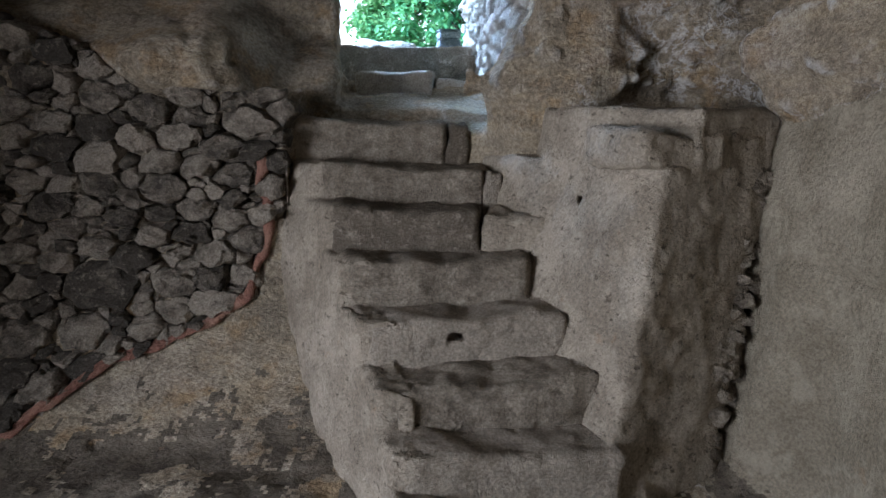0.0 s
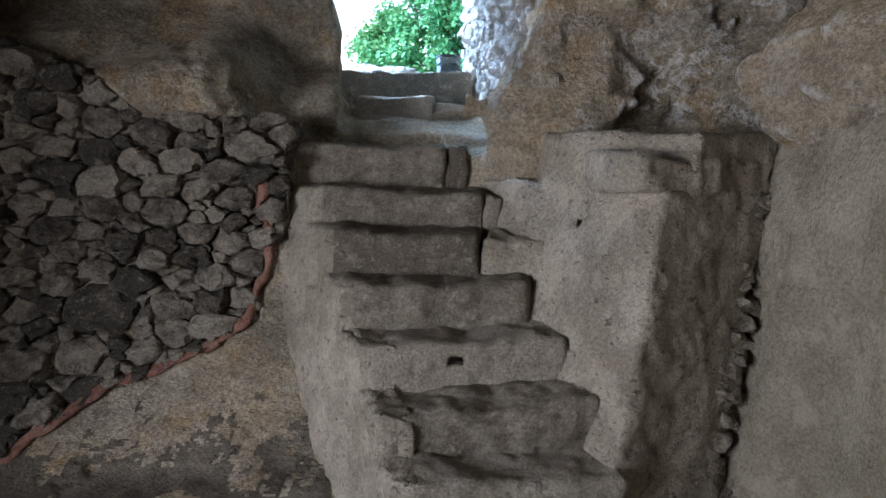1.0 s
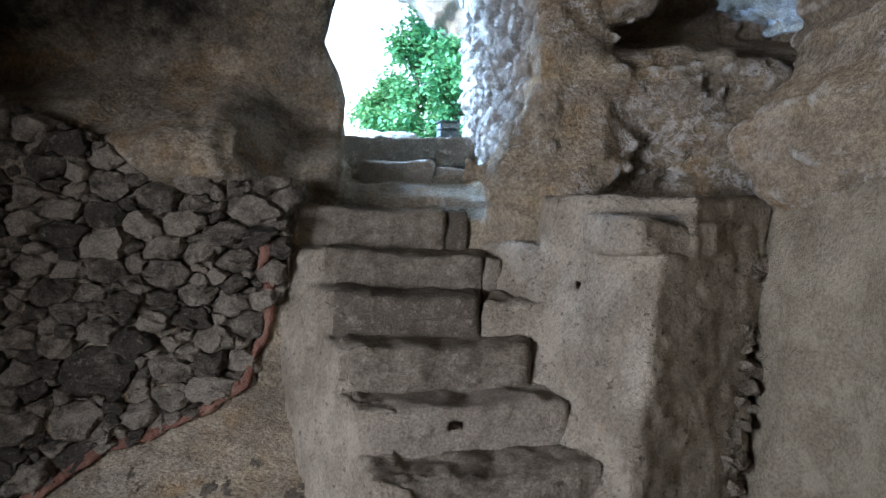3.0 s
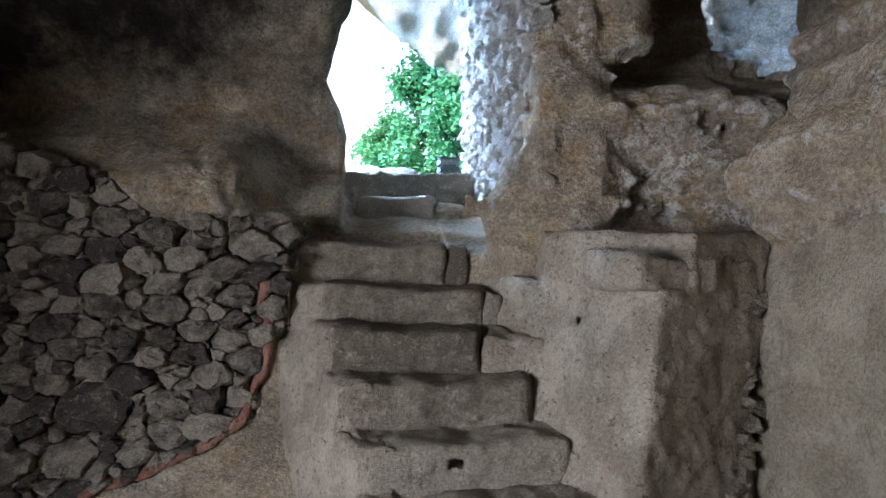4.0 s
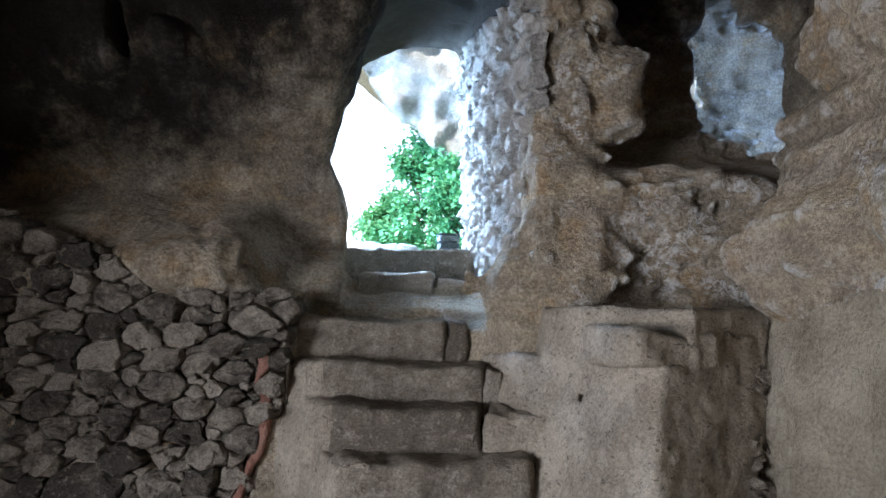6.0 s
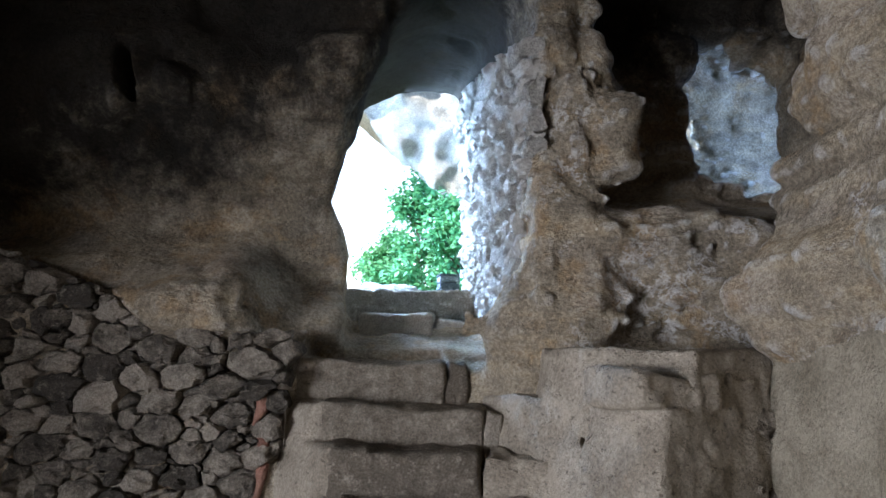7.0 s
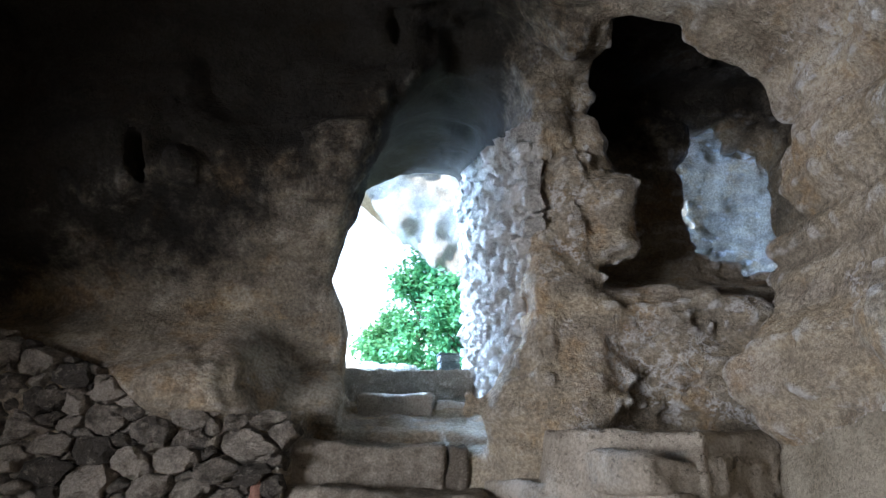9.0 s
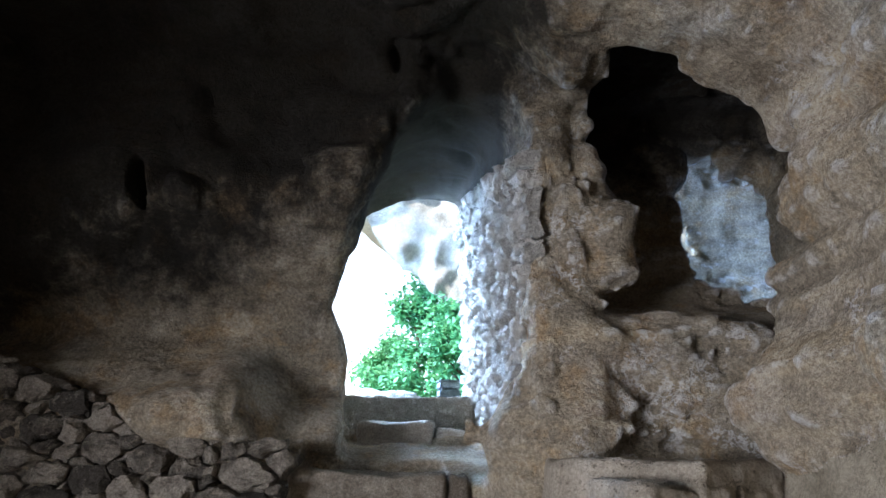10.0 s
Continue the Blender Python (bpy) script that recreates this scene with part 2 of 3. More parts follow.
def stone_material(name, c0, c1, c2):
    m, nt, b = nodes_of(name, 0.88)
    pos = where(nt)
    rnd = nt.nodes.new("ShaderNodeObjectInfo").outputs["Random"]
    mixed = n_math(nt, "ADD", n_math(nt, "MULTIPLY", n_noise(nt, pos, 7, 8, 0.75), 0.8), n_math(nt, "MULTIPLY", n_math(nt, "SUBTRACT", rnd, 0.17), 0.3))
    base = n_ramp(nt, mixed, [(0.4, c0), (0.5, c1), (0.6, c2)])
    lichen = ramp_between(nt, n_noise(nt, pos, 16, 6, 0.75), 0.54, 0.66)
    base = n_mix(nt, n_math(nt, "MULTIPLY", lichen, 0.5), base, tuple(min(1.0, k * 1.35) for k in c2))
    grain = n_noise(nt, pos, 80, 5, 0.75)
    base = n_mix(nt, 0.5, base, n_ramp(nt, grain, [(0.4, (0.22, 0.22, 0.22)), (0.6, (0.78, 0.78, 0.78))]), "OVERLAY")
    nt.links.new(base, b.inputs["Base Color"])
    hgt = n_math(nt, "ADD", n_noise(nt, pos, 16, 10, 0.78), n_math(nt, "MULTIPLY", n_noise(nt, pos, 110, 3, 0.7), 0.25))
    n_bump(nt, b, hgt, 1.0, 0.07)
    return m


ROCK = rock_material()
DRESSED = plaster_material("dressed_rock", (0.25, 0.214, 0.158), (0.335, 0.292, 0.222), (0.43, 0.382, 0.3), 0.0)
EARTH = plaster_material("trodden_earth", (0.10, 0.084, 0.066), (0.165, 0.14, 0.11), (0.25, 0.215, 0.17))
PLASTER = plaster_material("lime_plaster", (0.27, 0.228, 0.178), (0.38, 0.327, 0.26), (0.49, 0.43, 0.35))
STEP = stone_material("step_stone", (0.21, 0.176, 0.138), (0.34, 0.29, 0.23), (0.47, 0.41, 0.335))

# ---- the cave ----


def xyz(p):
    return p[:, 0], p[:, 1], p[:, 2]


def wall_line(z):
    """How far north the lower wall stands at height z: it leans out towards its foot."""
    return 3.58 - 0.75 * np.exp(-np.maximum(z, 0) / 0.33)


# edge of the rubble filling in the north wall: x and height, from its foot up and over
RUBBLE_X = np.array([-2.75, -2.2, -1.82, -1.46, -1.32, -1.1, -1.03, -1.03])
RUBBLE_Z = np.array([-0.05, 0.03, 0.26, 0.38, 0.46, 0.56, 0.9, 1.42])


def rubble_inside(x, z):
    """Positive inside the rubble filling, about the distance from its edge."""
    foot = np.interp(x, RUBBLE_X[:6], RUBBLE_Z[:6])
    east = np.interp(z, [0.5, 0.9, 0.98, 1.02, 1.72], [-1.09, -1.03, -1.03, -0.92, -0.88])
    top = np.interp(x, [-2.6, -1.95, -1.72, -1.1], [2.2, 1.95, 1.76, 1.72])
    return np.minimum(np.minimum(z - foot, east - x), np.minimum(top - z, x + 2.95))


# rim of the rock mass before the side recess: height and x, then x and height of its lip
RIM_Z = (1.5, 1.62, 1.7, 1.83, 2.02, 2.19, 2.39, 2.45, 2.6, 2.81, 2.97, 3.16, 3.3, 3.44, 3.7)
RIM_X = (1.45, 1.37, 1.384, 1.334, 1.33, 1.49, 1.65, 1.606, 1.653, 1.704, 1.69, 1.706, 1.653, 1.583, 1.75)
LIP_X = (0.3, 0.6, 0.85, 1.0, 1.126, 1.3, 1.43, 1.583, 1.65, 1.8)
LIP_Z = (4.22, 4.0, 3.877, 3.82, 3.763, 3.634, 3.544, 3.437, 3.32, 3.2)
# left edge of the doorway: height at 4.5 m and slope of the sight past it
DOOR_Z = (2.13, 2.31, 2.52, 2.716, 2.915, 3.237, 3.67, 4.21)
DOOR_S = (-0.156, -0.156, -0.168, -0.186, -0.177, -0.152, -0.126, -0.0985)


def ball(p, c, r):
    """About the distance from an ellipsoid."""
    q = np.linalg.norm((p - np.array(c, np.float32)) / np.array(r, np.float32), axis=1)
    return (q - 1) * np.float32(min(r))


def cave_air(p):
    """Negative in the air of the cave and outside, without the fine relief."""
    x, y, z = xyz(p)
    west = np.maximum(-1.1 - x, 0)
    yf = wall_line(z)
    yf = yf + (0.75 - 0.2 * np.clip(west, 0, 1)) * step01(z - 1.8 + 0.4 * step01(x, -1.4, -0.9), 0.0, 0.75) - 0.1 * bell(z, 1.92, 0.14) * step01(-x, 1.2, 1.5) - 0.75 * step01(z, 2.4, 3.4)
    yf = yf + 0.07 * step01(rubble_inside(x, z), -0.02, 0.03)
    yr = 3.86 - 0.4 * step01(x, 0.0, 0.5) + 0.12 * step01(x, 0.9, 1.3)
    edge = -0.9 - 0.08 * np.maximum(1.1 - z, 0)
    yf = yf + (4.15 - yf) * step01(x, edge, edge + 0.06) * step01(1.8 - z, 0, 0.2) * step01(z, 0.85, 1.05)
    yf = yf + (yr - yf) * step01(x, -0.04, 0.05)
    rim = np.interp(z, RIM_Z, RIM_X)
    xw = 1.52 + 0.55 * (rim - 1.5) * step01(z, 1.6, 1.9)
    xr = xw + (rim - xw) * step01(y, 2.1, 2.75) * step01(z, 1.5, 1.7)
    foot = np.interp(z, (0.0, 0.25, 0.6, 1.2, 1.5), (1.27, 1.32, 1.4, 1.44, 1.5))
    xr = xr + np.minimum(foot - xr, 0) * step01(y, 2.2, 2.55) * step01(1.7 - z, 0, 0.2)
    zc = np.interp(x, LIP_X, LIP_Z)
    room = smax(smax(y - yf, -(y + 3.2), 0.2), smax(x - xr, -(x + 3.15), 0.1), 0.12)
    room = smax(room, smax(z - zc, -z, 0.1), 0.14)

    # passage up to the door, its mouth splayed to the west
    far = step01(y, 3.6, 5.4)
    xR = 0.55 - 0.122 * (y - 3.5) - 0.06 * step01(z, 3.4, 4.0)
    zs = 1.6 + (z - 1.6) * 4.5 / np.maximum(y, 2.0)
    xL = y * np.interp(zs, DOOR_Z, DOOR_S) * (1 + 0.06 * step01(y, 4.8, 5.3)) - 0.34 * bell(y, 3.3, 0.5) * step01(3.7 - z, 0.0, 0.7) - 0.65 * step01(y, 5.2, 6.2)
    mid = 0.06 - 0.1 * (y - 3.6)
    zV = 4.08 + 0.26 * far - (1.5 - 1.1 * far) * (x - mid) ** 2
    zF = 1.55 + 0.22 * step01(y, 3.85, 4.7) + 0.08 * step01(y, 4.72, 4.82) + 0.16 * step01(y, 5.4, 5.5)
    pas = smax(smax(x - xR, xL - x, 0.05), smax(z - zV, zF - z, 0.05), 0.12)
    pas = smax(pas, 3.0 - y, 0.05)

    # side recess and its window
    yB = 3.5 + 0.8 * step01(z, 2.3, 2.75)
    rec = smax(smax(np.interp(z, (2.3, 2.7, 3.3, 3.6, 4.1), (0.92, 1.02, 1.12, 1.1, 0.98)) - x, x - 2.7, 0.1), smax(y - yB, 2.88 - y, 0.06), 0.12)
    rec = smax(rec, smax(z - 4.15, 1.5 - z, 0.1), 0.15)
    wl = np.interp(z, (2.6, 2.8, 2.88, 3.0, 3.15, 3.35, 3.75, 4.0), (2.1, 1.98, 1.93, 1.8, 1.83, 1.9, 1.97, 2.02))
    win = smax(smax(wl - x, x - 2.75, 0.04), smax(z - 3.97, 2.74 + 0.12 * bell(x, 2.08, 0.1) - z, 0.06), 0.06)
    win = smax(win, smax(3.6 - y, y - 5.3, 0.05), 0.05)
    cha = smax(smax(1.5 - x, smax(y - 6.0, 4.75 - y, 0.2), 0.2), smax(z - 4.5, 2.45 - z, 0.2), 0.2)

    # entrance behind
    ent = smax(smax(-2.6 - y, y - 1.2, 0.1), smax(z - 2.25, 0.0 - z, 0.1), 0.15)
    ent = smax(ent, x + 2.9, 0.05)

    air = smin(room, pas, 0.1)
    air = smin(air, rec, 0.06)
    air = smin(air, ball(p, (1.0, 3.42, 1.98), (0.24, 0.24, 0.13)), 0.1)
    air = np.minimum(np.minimum(air, win), np.minimum(cha, ent))
    return air


# swellings of the rock beside the door and in the recess: centre, radii, softness
SWELLS = (
    ((0.76, 3.76, 3.1), (0.22, 0.3, 0.75), 0.15),
    ((0.72, 3.62, 1.72), (0.55, 0.3, 0.3), 0.2),
    ((1.36, 3.72, 2.15), (0.45, 0.38, 0.34), 0.3),
    ((1.12, 3.55, 1.78), (0.3, 0.3, 0.16), 0.1),
)


def cave_rock(p):
    x, y, z = xyz(p)
    rock = -cave_air(p)
    for c, r, k in SWELLS:
        rock = smin(rock, ball(p, c, r), k)
    plain = step01(x, 1.0, 1.3) * step01(1.75 - z, 0, 0.3) * step01(3.2 - y, 0, 0.2)
    low = step01(1.7 - z, 0, 0.3)
    door = bell(x, -0.75, 0.3) * bell(z, 2.7, 0.6)
    amp = (1 - 0.85 * plain) * (1 - 0.6 * low) * (1 - 0.55 * door) * (1 - 0.6 * step01(y, 3.7, 4.1) * step01(1.0 - x, 0.0, 0.3))
    amp = amp * (1 - 0.5 * bell(x, 0.72, 0.2) * step01(y, 3.2, 3.4))
    warp = np.stack([vnoise(p, 0.5, 50 + k) for k in range(3)], 1).astype(np.float32)
    pw = p + 0.16 * warp
    strata = pw * np.array([0.45, 0.45, 2.4], np.float32)
    tilted = (pw @ np.array([[0.8, 0, -0.6], [0, 0.5, 0], [1.4, 0, 1.9]], np.float32)).astype(np.float32)
    rough = 0.11 * fbm(pw, 0.8, 2, 1) + 0.06 * (1 - 2.2 * np.abs(vnoise(pw, 0.34, 9))) + 0.045 * vnoise(strata, 0.3, 31)
    rough = rough + 0.05 * (0.5 - np.abs(vnoise(tilted, 0.3, 35))) * step01(x, 0.5, 0.9)
    crusty = (0.35 + 0.65 * step01(vnoise(p, 0.45, 33), -0.2, 0.4)) * (1 - 0.6 * step01(z, 3.7, 4.0))
    edge = vnoise(pw, 0.12, 12)
    rough = rough + crusty * (0.026 * (0.6 - 1.6 * np.abs(edge)) + 0.017 * vnoise(pw, 0.055, 22))
    rough = rough + 0.016 * fbm(p, 0.09, 2, 21)
    rock = rock + rough * amp
    seam = 0.95 + 0.12 * vnoise(p, 0.5, 37) + 0.02 * vnoise(p, 0.08, 38)
    rock = rock + 0.02 * bell(z, seam, 0.018) * plain * step01(vnoise(p, 0.4, 39), -0.3, 0.2)
    # old beam sockets cut into the rock
    for sx, sy, sz, w, h in ((-1.93, 3.45, 3.3, 0.06, 0.15), (0.5, 3.5, 2.36, 0.03, 0.06)):
        slot = np.maximum((np.hypot((x - sx) / w, (z - sz) / h) - 1) * w, np.abs(y - sy) - 0.45)
        rock = smax(rock, -slot, 0.02)
    hull = np.maximum(np.maximum(np.abs(x - 0.2) - 4.2 - 0.7 * step01(1.6 - y, 0.0, 0.4) * (x < 0), np.abs(y - 1.15) - 5.1), np.maximum(z - 5.4, -0.7 - z))
    return np.maximum(rock, hull + 0.1 * fbm(p, 1.3, 2, 4))


CELL = 0.02
SPLIT = 1.7
v, q = surface_net(lambda p: np.maximum(cave_rock(p), SPLIT - p[:, 1]), (-4.4, SPLIT - 0.2, -1.0), (4.8, 6.7, 5.7), CELL)
nrm = normals_of(v, q)
mid = v[q].mean(1)
mn = nrm[q].mean(1)
is_ceiling = (mid[:, 2] > 3.15) & (mn[:, 2] < -0.55) & (mid[:, 2] < 4.9)
is_floor = (mid[:, 2] < 0.05 + 0.15 * fbm(mid.astype(np.float32), 0.16, 4, 77, 0.7)) & (mn[:, 2] > 0.6)
tagged(subset("ceiling", v, q, nrm, is_ceiling, ROCK), "sooty rough rock vault of the cave, darker with painted shade", "ceiling", kind="structure")
tagged(subset("floor", v, q, nrm, is_floor, EARTH), "trodden earth floor of the cave", "floor", kind="structure")
wander = 0.16 * fbm(mid.astype(np.float32), 0.4, 3, 78)
is_smooth = (mid[:, 0] > 1.15) & (mid[:, 2] + wander < 1.55) & (mid[:, 1] < 3.1) & (mid[:, 0] < 2.2) & ~is_floor
tagged(subset("wall_east", v, q, nrm, is_smooth, DRESSED), "smoothly dressed pale tan lower rock wall", "wall", kind="structure")
tagged(subset("wall_north", v, q, nrm, ~(is_ceiling | is_floor | is_smooth), ROCK), "rough tan rock-cut cave wall, sooty and painted with shade above", "wall", kind="structure")
v, q = surface_net(lambda p: np.maximum(cave_rock(p), p[:, 1] - SPLIT), (-5.2, -4.4, -1.0), (4.8, SPLIT + 0.3, 5.7), 0.08)
nrm = normals_of(v, q)
is_floor = (v[q].mean(1)[:, 2] < 0.1) & (nrm[q].mean(1)[:, 2] > 0.6)
tagged(subset("floor_south", v, q, nrm, is_floor, EARTH), "trodden earth floor before the entrance", "floor", kind="structure")
tagged(subset("wall_south", v, q, nrm, ~is_floor, ROCK), "rough rock wall round the entrance behind", "wall", kind="structure")

# ---- staircase ----
# front top edge of each step: west end, east end
STEPS = [
    ((-0.80, 3.75, 1.58), (0.02, 3.72, 1.552)),
    ((-0.70, 3.46, 1.345), (0.24, 3.42, 1.31)),
    ((-0.62, 3.15, 1.14), (0.20, 3.15, 1.115)),
    ((-0.51, 2.86, 0.92), (0.44, 2.95, 0.915)),
    ((-0.40, 2.58, 0.70), (0.58, 2.70, 0.72)),
    ((-0.29, 2.30, 0.50), (0.68, 2.46, 0.53)),
    ((-0.21, 2.08, 0.345), (0.74, 2.22, 0.30)),
]
FLANK_Y = (2.05, 2.32, 2.6, 2.87, 3.15, 3.45, 3.62, 3.75)
FLANK_X = (-0.165, -0.255, -0.36, -0.485, -0.60, -0.685, -0.80, -0.87)


def flank_end(y):
    """Where the west side of the stair runs at its top edge."""
    return np.interp(y, FLANK_Y, FLANK_X)


def worn_block(name, a, b, height, depth, material, parent=None, seed=0, r=0.03, amp=0.016, cell=0.014, sag=0.02, hole=0.0, flank=None, **tags):
    """A hewn stone whose front top edge runs from a to b; flank cuts its west end along the stair's side."""
    a, b = np.array(a, np.float32), np.array(b, np.float32)
    ux = (b - a) / np.linalg.norm(b - a)
    uy = np.cross((0, 0, 1), ux)
    uy /= np.linalg.norm(uy)
    uz = np.cross(ux, uy)
    half = np.array([np.linalg.norm(b - a) / 2, depth / 2, height / 2], np.float32)
    c = (a + b) / 2 + uy * half[1] - uz * half[2]
    rot = np.stack([ux, uy, uz]).astype(np.float32)

    def fn(p):
        l = (p - c) @ rot.T
        l = l.copy()
        l[:, 2] += sag * bell(l[:, 0], 0.1 * half[0], half[0] * 0.6) * (l[:, 1] < 0.3)
        l[:, 1] -= 0.25 * r * np.maximum(fbm(p, 0.25, 2, 65 + seed), 0)
        d = np.abs(l) - (half - r)
        out = np.linalg.norm(np.maximum(d, 0), axis=1) + np.minimum(d.max(1), 0) - r
        if flank is not None:
            out = smax(out, flank_end(p[:, 1]) + flank - p[:, 0], 0.03)
        if hole:
            out = np.maximum(out, 0.03 - np.maximum(np.abs(l[:, 0] - hole), np.maximum(np.abs(l[:, 2] - 0.09) * 1.6, np.abs(l[:, 1] + half[1]) - 0.05)))
        chips = np.maximum(vnoise(p, 0.045, 62 + seed), 0.25) - 0.25
        return out + amp * fbm(p, 0.14, 3, 40 + seed) + amp * 0.7 * np.maximum(fbm(p, 0.3, 1, 60 + seed), 0) + 0.014 * chips

    ext = np.abs(rot.T) @ half + 0.05
    return solid(name, fn, c - ext, c + ext, cell, material, parent, **tags)


stairs = tagged(new("staircase"), "worn rock-cut and masonry stair with hollowed stone treads", "staircase", kind="structure")
for k, (a, b) in enumerate(STEPS):
    worn_block("step", a, b, 0.32, 0.62, STEP, stairs, seed=k, r=0.04, amp=0.016, sag=0.02, hole=-0.03 if k == 4 else 0.0, flank=0.07 if k == 0 else 0.035)
worn_block("step_end", (0.035, 3.74, 1.55), (0.16, 3.75, 1.545), 0.3, 0.3, STEP, stairs, seed=11, label="short squared stone closing the top step")
worn_block("step_end", (0.25, 3.43, 1.305), (0.35, 3.45, 1.29), 0.3, 0.3, STEP, stairs, seed=12)


def stair_core(p):
    """The plastered side wall under the step ends, and the rubble core behind the risers."""
    x, y, z = xyz(p)
    end = flank_end(y)
    k = sum((y > s[0][1] + 0.02 - 0.2 * (s[0][0] - end)).astype(int) for s in STEPS)
    tops = np.array([0.2] + [s[0][2] - 0.012 for s in reversed(STEPS)], np.float32)
    top = tops[k]
    line = np.interp(y, [2.05, 3.78], [0.33, 1.585])
    flank = end - 0.14 * step01(line - z, 0.0, 0.9) - 0.07 * step01(y, 3.1, 3.5) * step01(line - z, 0.0, 0.3)
    side = smax(smax(flank - x, z - top, 0.03), x - end - 0.15, 0.02)
    inner = np.maximum(np.maximum(flank - x, x - 0.85), z - (1.2 - (3.75 - y) * 0.78))
    d = np.maximum(smin(side, inner, 0.04), np.maximum(y - 4.0, 2.02 - y))
    d = np.maximum(d, -0.2 - z)
    return d + 0.02 * fbm(p, 0.3, 3, 70) + 0.011 * vnoise(p, 0.05, 73) + 0.03 * np.maximum(fbm(p, 0.16, 2, 75) - 0.45, 0)


solid("plastered_flank", stair_core, (-1.3, 1.8, -0.3), (1.1, 4.2, 1.8), 0.016, PLASTER, stairs, "flaking lime plaster side of the stair")

# ---- parapet ----


def plane3(a, b, c, inner):
    a, b, c, i = [np.array(k, np.float32) for k in (a, b, c, inner)]
    n = np.cross(b - a, c - a)
    n /= np.linalg.norm(n)
    if (i - a) @ n > 0:
        n = -n
    return n, a @ n


CORE = (1.1, 3.0, 0.8)
PL = plane3((0.50, 3.2, 1.3), (0.93, 2.55, 1.5), (0.67, 2.26, 0.2), CORE)
PF = plane3((0.93, 2.55, 1.5), (1.5, 2.85, 1.5), (0.67, 2.26, 0.2), CORE)


def parapet_fn(p):
    x, y, z = xyz(p)
    left, front = p @ PL[0] - PL[1], p @ PF[0] - PF[1]
    d = smax(left, front, 0.025)
    top = 1.62 - 0.25 * (1 - step01(x, 0.52, 0.545)) - 0.09 * step01(3.72 - x - y, 0.0, 0.04) - 0.15 * step01(3.66 - x - y, 0.0, 0.05) * step01(x, 0.8, 0.9)
    d = smax(d, z - top, 0.03)
    d = np.maximum(d, np.maximum(np.maximum(y - 3.75, x - 1.8), -0.2 - z))
    broken = (x - (1.22 + 0.2 * z)) + 0.07 * fbm(p, 0.13, 2, 81)
    d = np.maximum(d, np.minimum(broken, 3.0 - y + 0.2))
    for hx, hy, hz, r in ((0.66, 2.95, 1.45, 0.012), (0.72, 2.8, 1.05, 0.006), (0.6, 2.85, 1.2, 0.006), (0.64, 2.6, 0.75, 0.008)):
        d = np.maximum(d, r - np.hypot(x - hx - 0.6 * (y - hy), z - hz) * 1.0)
    pit = np.maximum(vnoise(p, 0.035, 86) - 0.62, 0) + 0.6 * np.maximum(vnoise(p, 0.07, 87) - 0.6, 0)
    return d + 0.02 * fbm(p, 0.3, 3, 80) + 0.008 * vnoise(p, 0.045, 84) + 0.03 * pit


worn_block("ledge_block", (0.2, 3.16, 1.1), (0.52, 3.05, 1.1), 0.4, 0.4, PLASTER, stairs, seed=17, label="pale plastered block between step and parapet")
parapet = tagged(new("parapet"), "thick pale plastered masonry parapet beside the stair", "parapet wall", kind="structure")
solid("parapet_body", parapet_fn, (0.2, 2.0, -0.3), (1.95, 3.95, 1.8), 0.015, PLASTER, parapet)
worn_block("cap_stone", (0.80, 2.48, 1.55), (1.2, 2.645, 1.535), 0.175, 0.42, PLASTER, parapet, seed=21, label="squared cap stone jutting from the parapet")
worn_block("cap_stone", (1.24, 2.69, 1.535), (1.43, 2.78, 1.52), 0.15, 0.3, PLASTER, parapet, seed=22)

# ---- threshold ----
SILL = stone_material("sill_stone", (0.36, 0.31, 0.245), (0.5, 0.44, 0.36), (0.62, 0.555, 0.465))
worn_block("threshold_stone", (-0.92, 5.42, 2.17), (0.28, 5.42, 2.16), 0.3, 0.5, SILL, seed=30, label="long worn stone threshold of the doorway", category="threshold")
worn_block("upper_step", (-0.66, 4.72, 1.92), (-0.07, 4.72, 1.91), 0.3, 0.4, SILL, seed=31, label="hollowed tan stone block below the threshold", category="step")
worn_block("upper_step", (-0.06, 4.8, 1.87), (0.34, 4.82, 1.86), 0.3, 0.4, SILL, seed=32, label="low pale stone block beside the upper step", category="step")

# ---- masonry of single stones ----


